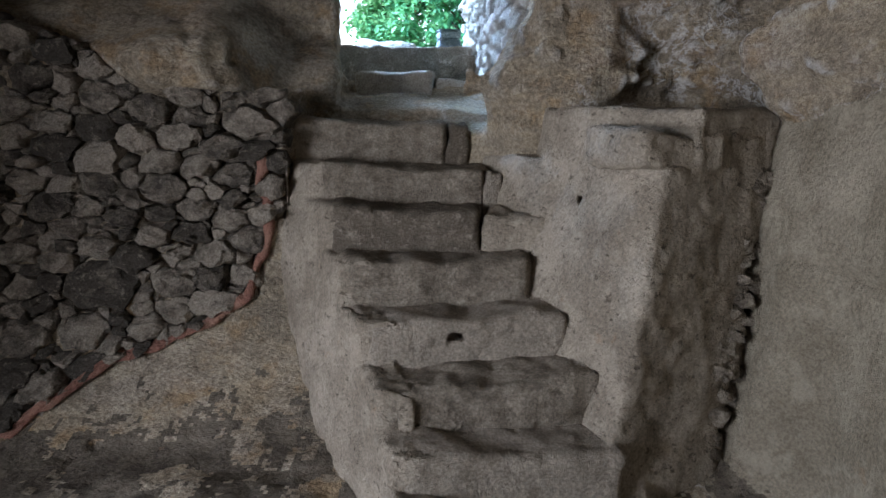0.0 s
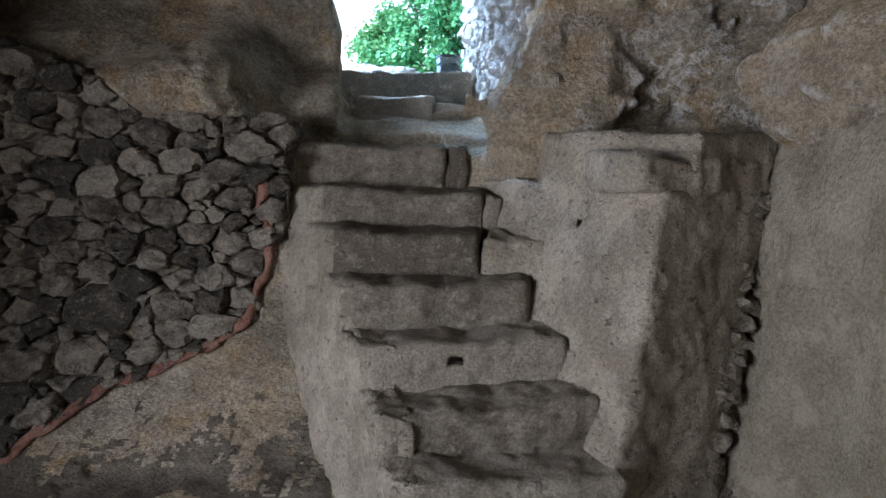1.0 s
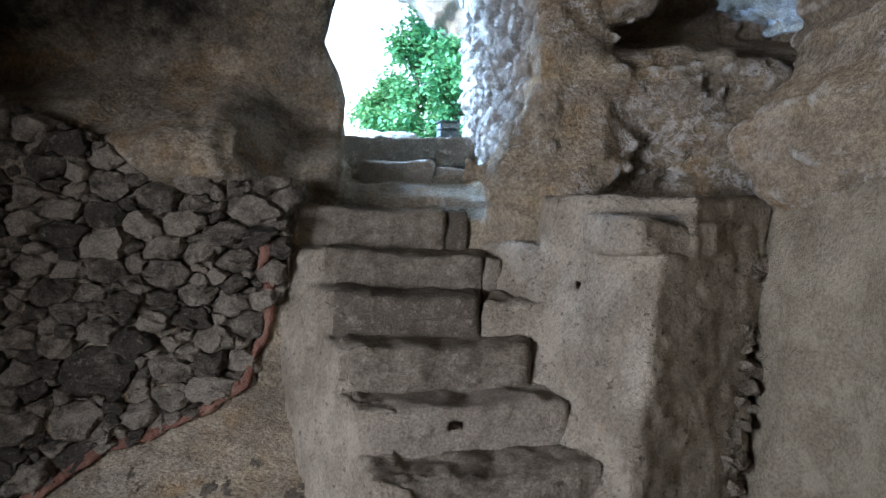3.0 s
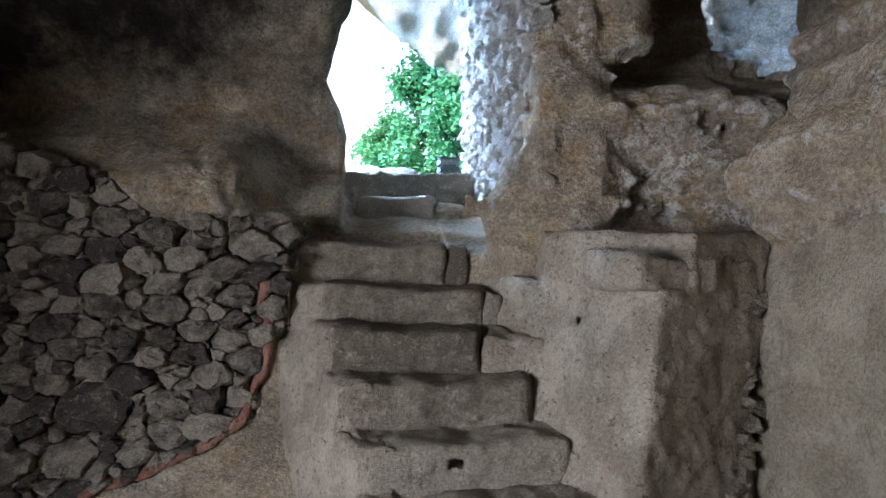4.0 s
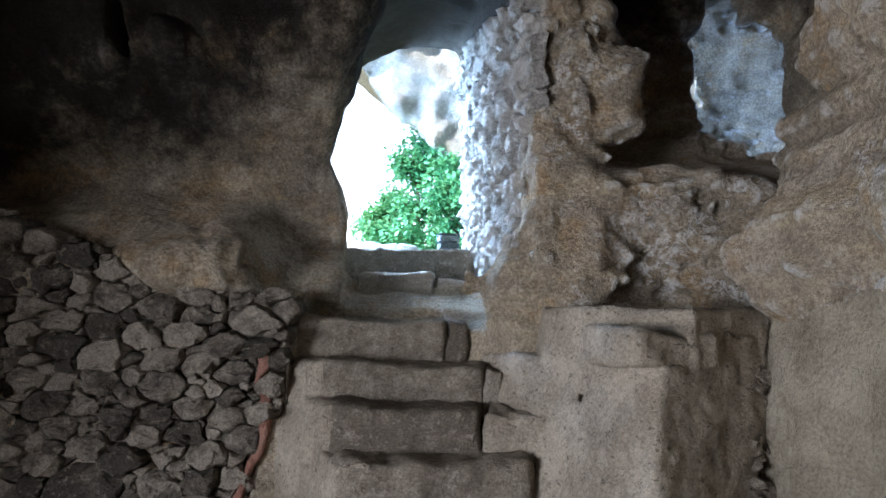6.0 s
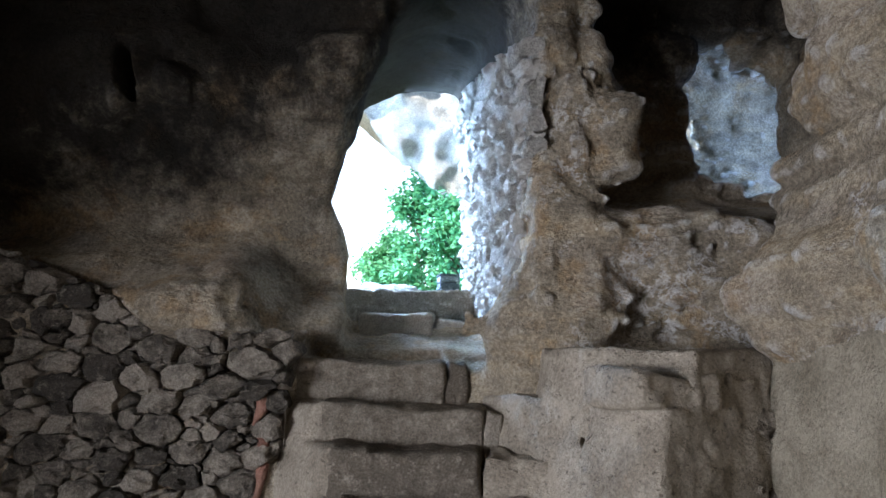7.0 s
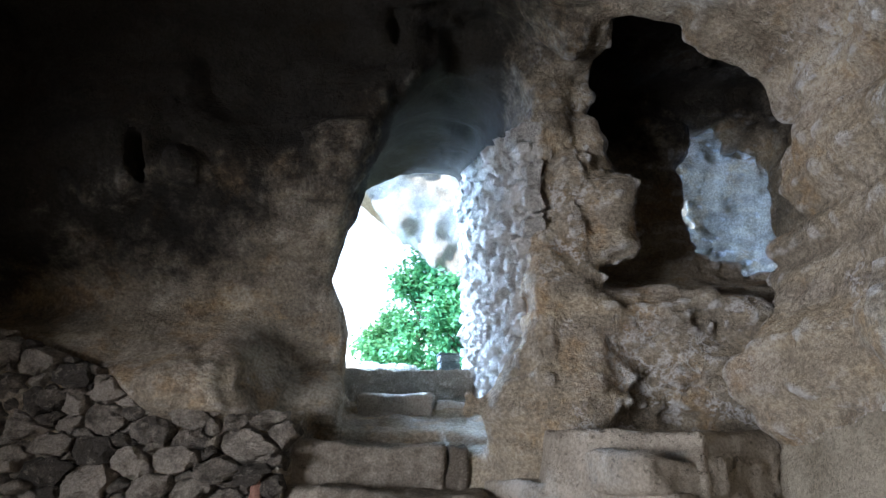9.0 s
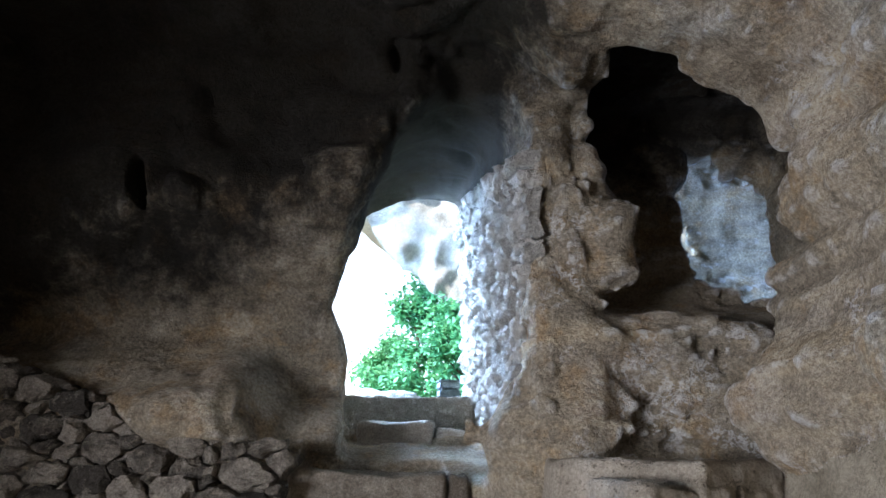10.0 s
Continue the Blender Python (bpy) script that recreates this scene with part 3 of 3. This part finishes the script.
def stone_cells(x0, x1, z0, z1, inside, radii, count, seed, fixed=(), stretch=1.0):
    """Irregular stones packed side by side: centres with sizes, then the cells between them."""
    rnd = random.Random(seed)
    got = [(f[0] / stretch, f[1], f[2]) for f in fixed]
    x0, x1 = x0 / stretch, x1 / stretch
    for r in radii:
        tries = 0
        while tries < count:
            tries += 1
            x, z = rnd.uniform(x0, x1), rnd.uniform(z0, z1)
            rr = r * rnd.uniform(0.85, 1.2)
            if inside(x * stretch, z) < rr * 0.35:
                continue
            if all((x - a) ** 2 + (z - b) ** 2 > (0.84 * (rr + c)) ** 2 for a, b, c in got):
                got.append((x, z, rr))
    cells = []
    for i, (x, z, r) in enumerate(got):
        m = r * 1.9
        poly = [(x - m, z - m), (x + m, z - m), (x + m, z + m), (x - m, z + m)]
        for j, (a, b, c) in enumerate(got):
            dx, dz = a - x, b - z
            d2 = dx * dx + dz * dz
            if i == j or d2 > (m * 1.5 + c * 2.2) ** 2:
                continue
            t = 0.5 + (r * r - c * c) / (2 * d2)
            px, pz = x + dx * t, z + dz * t
            out = []
            for k in range(len(poly)):
                p, q2 = poly[k], poly[(k + 1) % len(poly)]
                sp = (p[0] - px) * dx + (p[1] - pz) * dz
                sq = (q2[0] - px) * dx + (q2[1] - pz) * dz
                if sp <= 0:
                    out.append(p)
                if (sp < 0) != (sq < 0) and sp != sq:
                    f = sp / (sp - sq)
                    out.append((p[0] + (q2[0] - p[0]) * f, p[1] + (q2[1] - p[1]) * f))
            poly = out
            if len(poly) < 3:
                break
        if len(poly) >= 3:
            cells.append((x * stretch, z, r, [(a * stretch, b) for a, b in poly]))
    return cells


def stone_mesh(name, cell, place, inside, material, rnd, bulge=1.0, gap=0.006):
    """One stone: its outline cut from the cell, chipped corners, an uneven domed face."""
    x, z, r, poly = cell
    cx = sum(p[0] for p in poly) / len(poly)
    cz = sum(p[1] for p in poly) / len(poly)
    ring = []
    per = [math.hypot(poly[k][0] - poly[k - 1][0], poly[k][1] - poly[k - 1][1]) for k in range(len(poly))]
    total = sum(per)
    for k in range(len(poly)):
        a, b = poly[k - 1], poly[k]
        parts = max(1, round(per[k] / total * 16))
        for s in range(parts):
            f = s / parts
            ring.append((a[0] + (b[0] - a[0]) * f, a[1] + (b[1] - a[1]) * f))
    # the joints wander: neighbours share the same bend
    ra = np.array([(a, 0.0, b) for a, b in ring], np.float32)
    wx = vnoise(ra, 0.09, 140) * 0.022 + vnoise(ra, 0.04, 142) * 0.009
    wz = vnoise(ra, 0.09, 141) * 0.016 + vnoise(ra, 0.04, 143) * 0.009
    ring = [(a + float(e), b + float(f)) for (a, b), e, f in zip(ring, wx, wz)]
    kept = []
    for a, b in ring:
        for s in range(12):
            if inside(a, b) > -0.012:
                break
            a, b = a + (cx - a) * 0.12, b + (cz - b) * 0.12
        kept.append((a, b))
    ring = kept
    n = len(ring)
    proud = rnd.uniform(-0.025, 0.04) * bulge
    h = min(max(total / 4 * 0.42, 0.02), 0.06) * bulge * rnd.uniform(0.75, 1.3)
    tx, tz = rnd.uniform(-0.5, 0.5), rnd.uniform(-0.6, 0.4)
    bm = bmesh.new()
    for a, b in ring:
        d = math.hypot(a - cx, b - cz) + 1e-6
        k = 1 - gap / d
        bm.verts.new((cx + (a - cx) * k, -0.07, cz + (b - cz) * k))
        k *= rnd.uniform(0.8, 1.0)
        bm.verts.new((cx + (a - cx) * k, h * rnd.uniform(0.1, 0.75), cz + (b - cz) * k))
    for k in range(7):
        a, b = ring[rnd.randrange(n)]
        f = rnd.uniform(0.25, 0.8)
        dx, dz = (a - cx) * f, (b - cz) * f
        bm.verts.new((cx + dx, h * rnd.uniform(0.75, 1.1) + tx * dx + tz * dz, cz + dz))
    made = bmesh.ops.convex_hull(bm, input=bm.verts[:])
    loose = [g for g in made["geom_interior"] + made["geom_unused"] if isinstance(g, bmesh.types.BMVert)]
    bmesh.ops.delete(bm, geom=list(set(loose)), context="VERTS")
    longest = [e for e in bm.edges if e.calc_length() > 0.035 and max(e.verts[0].co.y, e.verts[1].co.y) > -0.02]
    bmesh.ops.subdivide_edges(bm, edges=longest, cuts=2 if r > 0.04 else 1, use_grid_fill=True)
    bmesh.ops.triangulate(bm, faces=bm.faces[:])
    bm.verts.ensure_lookup_table()
    va = np.array([place(w.co.x, w.co.z, w.co.y + (proud if w.co.y > -0.06 else 0)) for w in bm.verts], np.float32)
    jig = np.stack([vnoise(va, 0.05, 120 + k) for k in range(3)], 1) * 0.022 + np.stack([vnoise(va, 0.024, 125 + k) for k in range(3)], 1) * 0.011
    for w, c in zip(bm.verts, (va + jig).tolist()):
        w.co = c
    bmesh.ops.recalc_face_normals(bm, faces=bm.faces[:])
    me = bpy.data.meshes.new(name)
    bm.to_mesh(me)
    bm.free()
    me.materials.append(material)
    return me


RUBBLE = stone_material("rubble_stone", (0.10, 0.088, 0.074), (0.235, 0.204, 0.168), (0.45, 0.395, 0.325))
LIMESTONE = stone_material("jamb_stone", (0.48, 0.46, 0.42), (0.63, 0.60, 0.55), (0.75, 0.72, 0.67))


def rubble_place(x, z, out):
    return (x, float(wall_line(np.array(z))) + 0.03 - out, z)


def rubble_in(x, z):
    return float(rubble_inside(np.array(x), np.array(z)))


def lay_stones(thing, name, cells, place, inside, material, seed, bulge=1.0, gap=0.006, limit=300):
    rnd = random.Random(seed)
    cells = sorted(cells, key=lambda c: -c[2])
    for k, c in enumerate(cells[:limit]):
        ob = new(name, stone_mesh(name, c, place, inside, material, rnd, bulge, gap))
        ob.parent = thing
    if len(cells) > limit:
        bm = bmesh.new()
        for c in cells[limit:]:
            bm.from_mesh(stone_mesh("small", c, place, inside, material, rnd, bulge, gap))
        me = bpy.data.meshes.new("small_stones")
        bm.to_mesh(me)
        bm.free()
        me.materials.append(material)
        tagged(new("small_stones", me), kind="stuff").parent = thing


rubble_wall = tagged(new("rubble_wall"), "dark dry rubble stone filling in the cave wall", "rubble wall", kind="structure")
rubble_cells = stone_cells(-2.95, -0.88, 0.0, 2.2, rubble_in,
                           (0.075, 0.055, 0.042, 0.032, 0.024, 0.018), 1500, 5, [(-1.98, 0.62, 0.14), (-2.07, 0.38, 0.1), (-1.1, 1.54, 0.1), (-0.93, 1.6, 0.06)], 1.65)
lay_stones(rubble_wall, "stone", rubble_cells, rubble_place, rubble_in, RUBBLE, 3)

# red mortar seam along the edge of the filling
SEAM = plaster_material("red_mortar", (0.26, 0.13, 0.10), (0.34, 0.17, 0.13), (0.40, 0.24, 0.18))


def seam_mesh():
    t = np.linspace(0, 1, 150)
    ix = np.interp(t, np.linspace(0, 1, 8), RUBBLE_X)
    iz = np.interp(t, np.linspace(0, 1, 8), RUBBLE_Z)
    pts = np.stack([ix, ix * 0, iz], 1).astype(np.float32)
    ix = ix + 0.035 * vnoise(pts, 0.12, 90)
    iz = iz + 0.03 * vnoise(pts, 0.1, 91)
    w = 0.026 + 0.013 * vnoise(pts, 0.07, 92) + 0.006 * vnoise(pts, 0.03, 93)
    verts, faces = [], []
    for k in range(len(t)):
        a, b = max(k - 1, 0), min(k + 1, len(t) - 1)
        dx, dz = ix[b] - ix[a], iz[b] - iz[a]
        l = math.hypot(dx, dz) + 1e-6
        nx, nz = -dz / l, dx / l
        for e, out in ((-1, -0.05), (-0.85, 0.004), (0, 0.012), (0.85, 0.005), (1, -0.05)):
            x, z = ix[k] + nx * w[k] * e, iz[k] + nz * w[k] * e
            verts.append(rubble_place(float(x), float(z), out + 0.034 + 0.003 * math.sin(k * 1.9 + e * 3)))
    for k in range(len(t) - 1):
        for i in range(4):
            a = k * 5 + i
            faces.append((a, a + 5, a + 6, a + 1))
    me = bpy.data.meshes.new("mortar_seam")
    me.from_pydata(verts, [], faces)
    me.polygons.foreach_set("use_smooth", [True] * len(faces))
    me.materials.append(SEAM)
    return me


tagged(new("mortar_seam", seam_mesh()), "brick-red mortar seam edging the filling").parent = rubble_wall

# broken edge of the parapet: rubble core showing
rnd = random.Random(44)
for k in range(62):
    z = 0.1 + 1.36 * (k // 2 + rnd.uniform(-0.3, 0.3)) / 31
    size = rnd.uniform(0.035, 0.085)
    cx = 1.17 + 0.2 * z + (0.1 if k % 2 else 0.0) + rnd.uniform(-0.04, 0.04)
    cy = 2.55 + 0.526 * (cx - 0.93) - 0.118 * (1.5 - z) + (0.07 if k % 2 else 0.035) + rnd.uniform(-0.03, 0.04)
    blob = [(cx + math.cos(a) * size * rnd.uniform(0.8, 1.2), z + math.sin(a) * size * 0.62 * rnd.uniform(0.8, 1.2)) for a in [0.9 * q2 for q2 in range(7)]]
    me = stone_mesh("stone", (cx, z, size, blob), lambda x, zz, out, y0=cy: (x, y0 - out, zz), lambda x, zz: 1.0, STEP, rnd, 1.0)
    new("stone", me).parent = parapet

# door jamb of small stones in pale mortar
jamb = tagged(new("door_jamb"), "pale small-stone masonry lining the doorway", "masonry jamb", kind="structure")


def jamb_inside(y, z):
    top = min(3.5 + 0.28 * (y - 3.5), 4.0)
    low = float(np.interp(z, (1.93, 2.32, 2.74, 3.3), (4.1, 3.84, 3.52, 3.5)))
    return min(y - low, 6.1 - y, z - 1.78, top - z)


def jamb_place(y, z, out):
    return (0.55 - 0.122 * (y - 3.5) - 0.06 * min(max((z - 3.4) / 0.6, 0), 1) - 0.005 - out, y, z)


jamb_cells = stone_cells(3.52, 6.1, 1.7, 4.0, jamb_inside, (0.07, 0.05, 0.036, 0.027), 1200, 8, (), 1.3)
lay_stones(jamb, "stone", jamb_cells, jamb_place, jamb_inside, LIMESTONE, 9, 0.8, 0.005)

# ---- outside ----
CLIFF = stone_material("cliff_rock", (0.45, 0.43, 0.39), (0.58, 0.56, 0.52), (0.66, 0.64, 0.6))


def cliff_fn(p):
    x, y, z = xyz(p)
    d = np.maximum(2.55 - (0.72 * x + 0.69 * z) + 0.25 * (y - 9), 8.7 - y + 0.25 * x)
    d = np.maximum(d, np.maximum(y - 12.5, np.maximum(z - 8.5, x - 6.5)))
    bands = (0.5 * x + 0.85 * z)[:, None] * np.array([1.0, 0.2, 0.2], np.float32)
    return d + 0.25 * fbm(p, 1.2, 4, 100, 0.6) + 0.2 * vnoise(bands, 0.5, 105)


solid("cliff", cliff_fn, (-6, 7.0, 1.5), (7, 13, 9), 0.07, CLIFF, label="pale overhanging limestone cliff outside the door", category="cliff")


def ground_material():
    m, nt, b = nodes_of("earth_and_grass", 0.95)
    pos = where(nt)
    c = n_ramp(nt, n_noise(nt, pos, 0.8, 7), [(0.35, (0.10, 0.12, 0.04)), (0.55, (0.24, 0.2, 0.13)), (0.7, (0.36, 0.31, 0.22))])
    nt.links.new(c, b.inputs["Base Color"])
    n_bump(nt, b, n_noise(nt, pos, 12, 6), 0.5, 0.05)
    return m


def ground_mesh():
    ax = np.concatenate([-np.geomspace(400, 6, 22), np.linspace(-5, 6, 23), np.geomspace(7, 400, 22)])
    ay = np.concatenate([-np.geomspace(400, 6, 22), np.linspace(-5, 7.5, 26), np.geomspace(8.5, 400, 22)])
    gx, gy = np.meshgrid(ax, ay, indexing="ij")
    p = np.stack([gx.ravel(), gy.ravel(), gx.ravel() * 0], 1).astype(np.float32)
    z = -0.05 + 2.1 * step01(p[:, 1], -3.5, 6.0) + 0.06 * vnoise(p, 1.3, 110)
    p[:, 2] = z
    n1, n2 = len(ax), len(ay)
    i, j = np.meshgrid(np.arange(n1 - 1), np.arange(n2 - 1), indexing="ij")
    f = np.stack([i * n2 + j, (i + 1) * n2 + j, (i + 1) * n2 + j + 1, i * n2 + j + 1], -1).reshape(-1, 4)
    c = p[f].mean(1)
    keep = ~((np.abs(c[:, 0] + 0.1) < 4.3) & (np.abs(c[:, 1] - 1.15) < 4.8))
    return quick_mesh("ground", p, f[keep], ground_material())


tagged(new("ground", ground_mesh()), "dry earth and grass on the hillside", "ground", kind="structure")


def leaf_material():
    m, nt, b = nodes_of("green_leaf", 0.5)
    g = nt.nodes.new("ShaderNodeNewGeometry")
    c = n_ramp(nt, g.outputs["Random Per Island"], [(0.0, (0.06, 0.2, 0.09)), (0.5, (0.11, 0.36, 0.17)), (1.0, (0.2, 0.5, 0.26))])
    nt.links.new(c, b.inputs["Base Color"])
    tr = nt.nodes.new("ShaderNodeBsdfTranslucent")
    nt.links.new(c, tr.inputs[0])
    mx = nt.nodes.new("ShaderNodeMixShader")
    mx.inputs[0].default_value = 0.4
    out = nt.nodes["Material Output"]
    nt.links.new(b.outputs[0], mx.inputs[1])
    nt.links.new(tr.outputs[0], mx.inputs[2])
    nt.links.new(mx.outputs[0], out.inputs[0])
    return m


def bark_material():
    m, nt, b = nodes_of("bark", 0.9)
    pos = where(nt)
    nt.links.new(n_ramp(nt, n_noise(nt, pos, 14, 6), [(0.3, (0.08, 0.06, 0.04)), (0.7, (0.2, 0.16, 0.11))]), b.inputs["Base Color"])
    return m


LEAF, BARK = leaf_material(), bark_material()


def limb(bm, a, b, r0, r1, n=7):
    a, b = Vector(a), Vector(b)
    q = (b - a).to_track_quat("Z", "Y")
    rows = []
    for p, r in ((a, r0), ((a + b) / 2 + Vector((0.03, 0.02, 0)), (r0 + r1) / 2), (b, r1)):
        rows.append([bm.verts.new(p + q @ Vector((math.cos(6.283 * k / n) * r, math.sin(6.283 * k / n) * r, 0))) for k in range(n)])
    for u, w in zip(rows, rows[1:]):
        for k in range(n):
            bm.faces.new((u[k], u[(k + 1) % n], w[(k + 1) % n], w[k]))


def bush(x, y, z, h, w, leaves, seed, size=0.09):
    """A pointed leafy bush: trunk with limbs, and a crown of single folded leaves on twigs."""
    rnd = random.Random(seed)
    root = tagged(new("bush"), "leafy bright green bush outside the doorway", "bush")
    root.location = (x, y, z)
    bm = bmesh.new()
    limb(bm, (0, 0, -0.1), (0.02, 0, h * 0.85), 0.05, 0.012)
    tips = []
    for k in range(26):
        t = rnd.uniform(0.12, 0.95)
        ang = k * 2.4 + rnd.uniform(-0.4, 0.4)
        rad = w * (1.05 - t) ** 0.75 * rnd.uniform(0.45, 1.0)
        tip = (math.cos(ang) * rad, math.sin(ang) * rad, h * t + rad * rnd.uniform(0.1, 0.5))
        limb(bm, (0.01, 0, h * t * 0.85), tip, 0.016, 0.005, 5)
        tips.append(((0.01, 0, h * t * 0.85), tip))
    me = bpy.data.meshes.new("trunk")
    bm.to_mesh(me)
    bm.free()
    me.materials.append(BARK)
    new("trunk", me).parent = root
    verts, faces = [], []
    for k in range(leaves):
        a, b = tips[rnd.randrange(len(tips))]
        f = rnd.uniform(0.3, 1.08)
        c = Vector(a).lerp(Vector(b), f) + Vector([rnd.gauss(0, 0.085) for _ in range(3)])
        d = Vector([rnd.gauss(0, 1), rnd.gauss(0, 1), rnd.gauss(-0.3, 0.6)]).normalized()
        s = d.cross(Vector([rnd.gauss(0, 0.5), rnd.gauss(0, 0.5), 1])).normalized()
        up = s.cross(d)
        l = size * rnd.uniform(0.6, 1.3)
        i = len(verts)
        verts += [c, c + d * l * 0.5 + s * l * 0.28 + up * l * 0.06, c + d * l, c + d * l * 0.5 - s * l * 0.28 + up * l * 0.06, c + d * l * 0.5]
        faces += [(i, i + 1, i + 4), (i + 1, i + 2, i + 4), (i + 2, i + 3, i + 4), (i + 3, i, i + 4)]
    me = bpy.data.meshes.new("crown")
    me.from_pydata(verts, [], faces)
    me.materials.append(LEAF)
    new("crown", me).parent = root
    return root


bush(-0.42, 9.4, 2.0, 2.35, 1.05, 7500, 1, 0.1)
bush(0.22, 8.9, 2.0, 1.9, 1.0, 6500, 2, 0.1)
bush(-1.0, 10.2, 2.0, 1.35, 0.9, 4500, 3, 0.1)


# ---- small things by the door ----
WOOD = stone_material("grey_wood", (0.16, 0.19, 0.22), (0.24, 0.28, 0.32), (0.34, 0.38, 0.42))


def box_part(name, parent, lo, hi, material):
    bm = bmesh.new()
    bmesh.ops.create_cube(bm, size=1.0)
    for w in bm.verts:
        w.co = [lo[k] + (w.co[k] + 0.5) * (hi[k] - lo[k]) for k in range(3)]
    bmesh.ops.bevel(bm, geom=bm.edges[:], offset=0.004, segments=2, affect="EDGES")
    me = bpy.data.meshes.new(name)
    bm.to_mesh(me)
    bm.free()
    me.materials.append(material)
    ob = new(name, me)
    ob.parent = parent
    return ob


crate = tagged(new("crate"), "small blue-grey slatted crate outside the threshold", "crate")
crate.matrix_world = pose(0.06, 6.95, 2.03, 0, 0, 12)
for sx in (-0.09, 0.09):
    for sy in (-0.09, 0.09):
        box_part("post", crate, (sx - 0.012, sy - 0.012, 0), (sx + 0.012, sy + 0.012, 0.42), WOOD)
for k in range(5):
    z0 = 0.02 + k * 0.082
    box_part("slat", crate, (-0.105, -0.112, z0), (0.105, -0.102, z0 + 0.06), WOOD)
    box_part("slat", crate, (-0.105, 0.102, z0), (0.105, 0.112, z0 + 0.06), WOOD)
    box_part("slat", crate, (-0.112, -0.1, z0), (-0.102, 0.1, z0 + 0.06), WOOD)
    box_part("slat", crate, (0.102, -0.1, z0), (0.112, 0.1, z0 + 0.06), WOOD)
box_part("lid", crate, (-0.12, -0.12, 0.42), (0.12, 0.12, 0.435), WOOD)
worn_block("flat_rock", (-1.05, 7.7, 2.46), (-0.35, 7.6, 2.44), 0.5, 0.6, CLIFF, seed=51, r=0.06, amp=0.04, cell=0.03, label="low flat pale rock on the ground outside", category="rock")
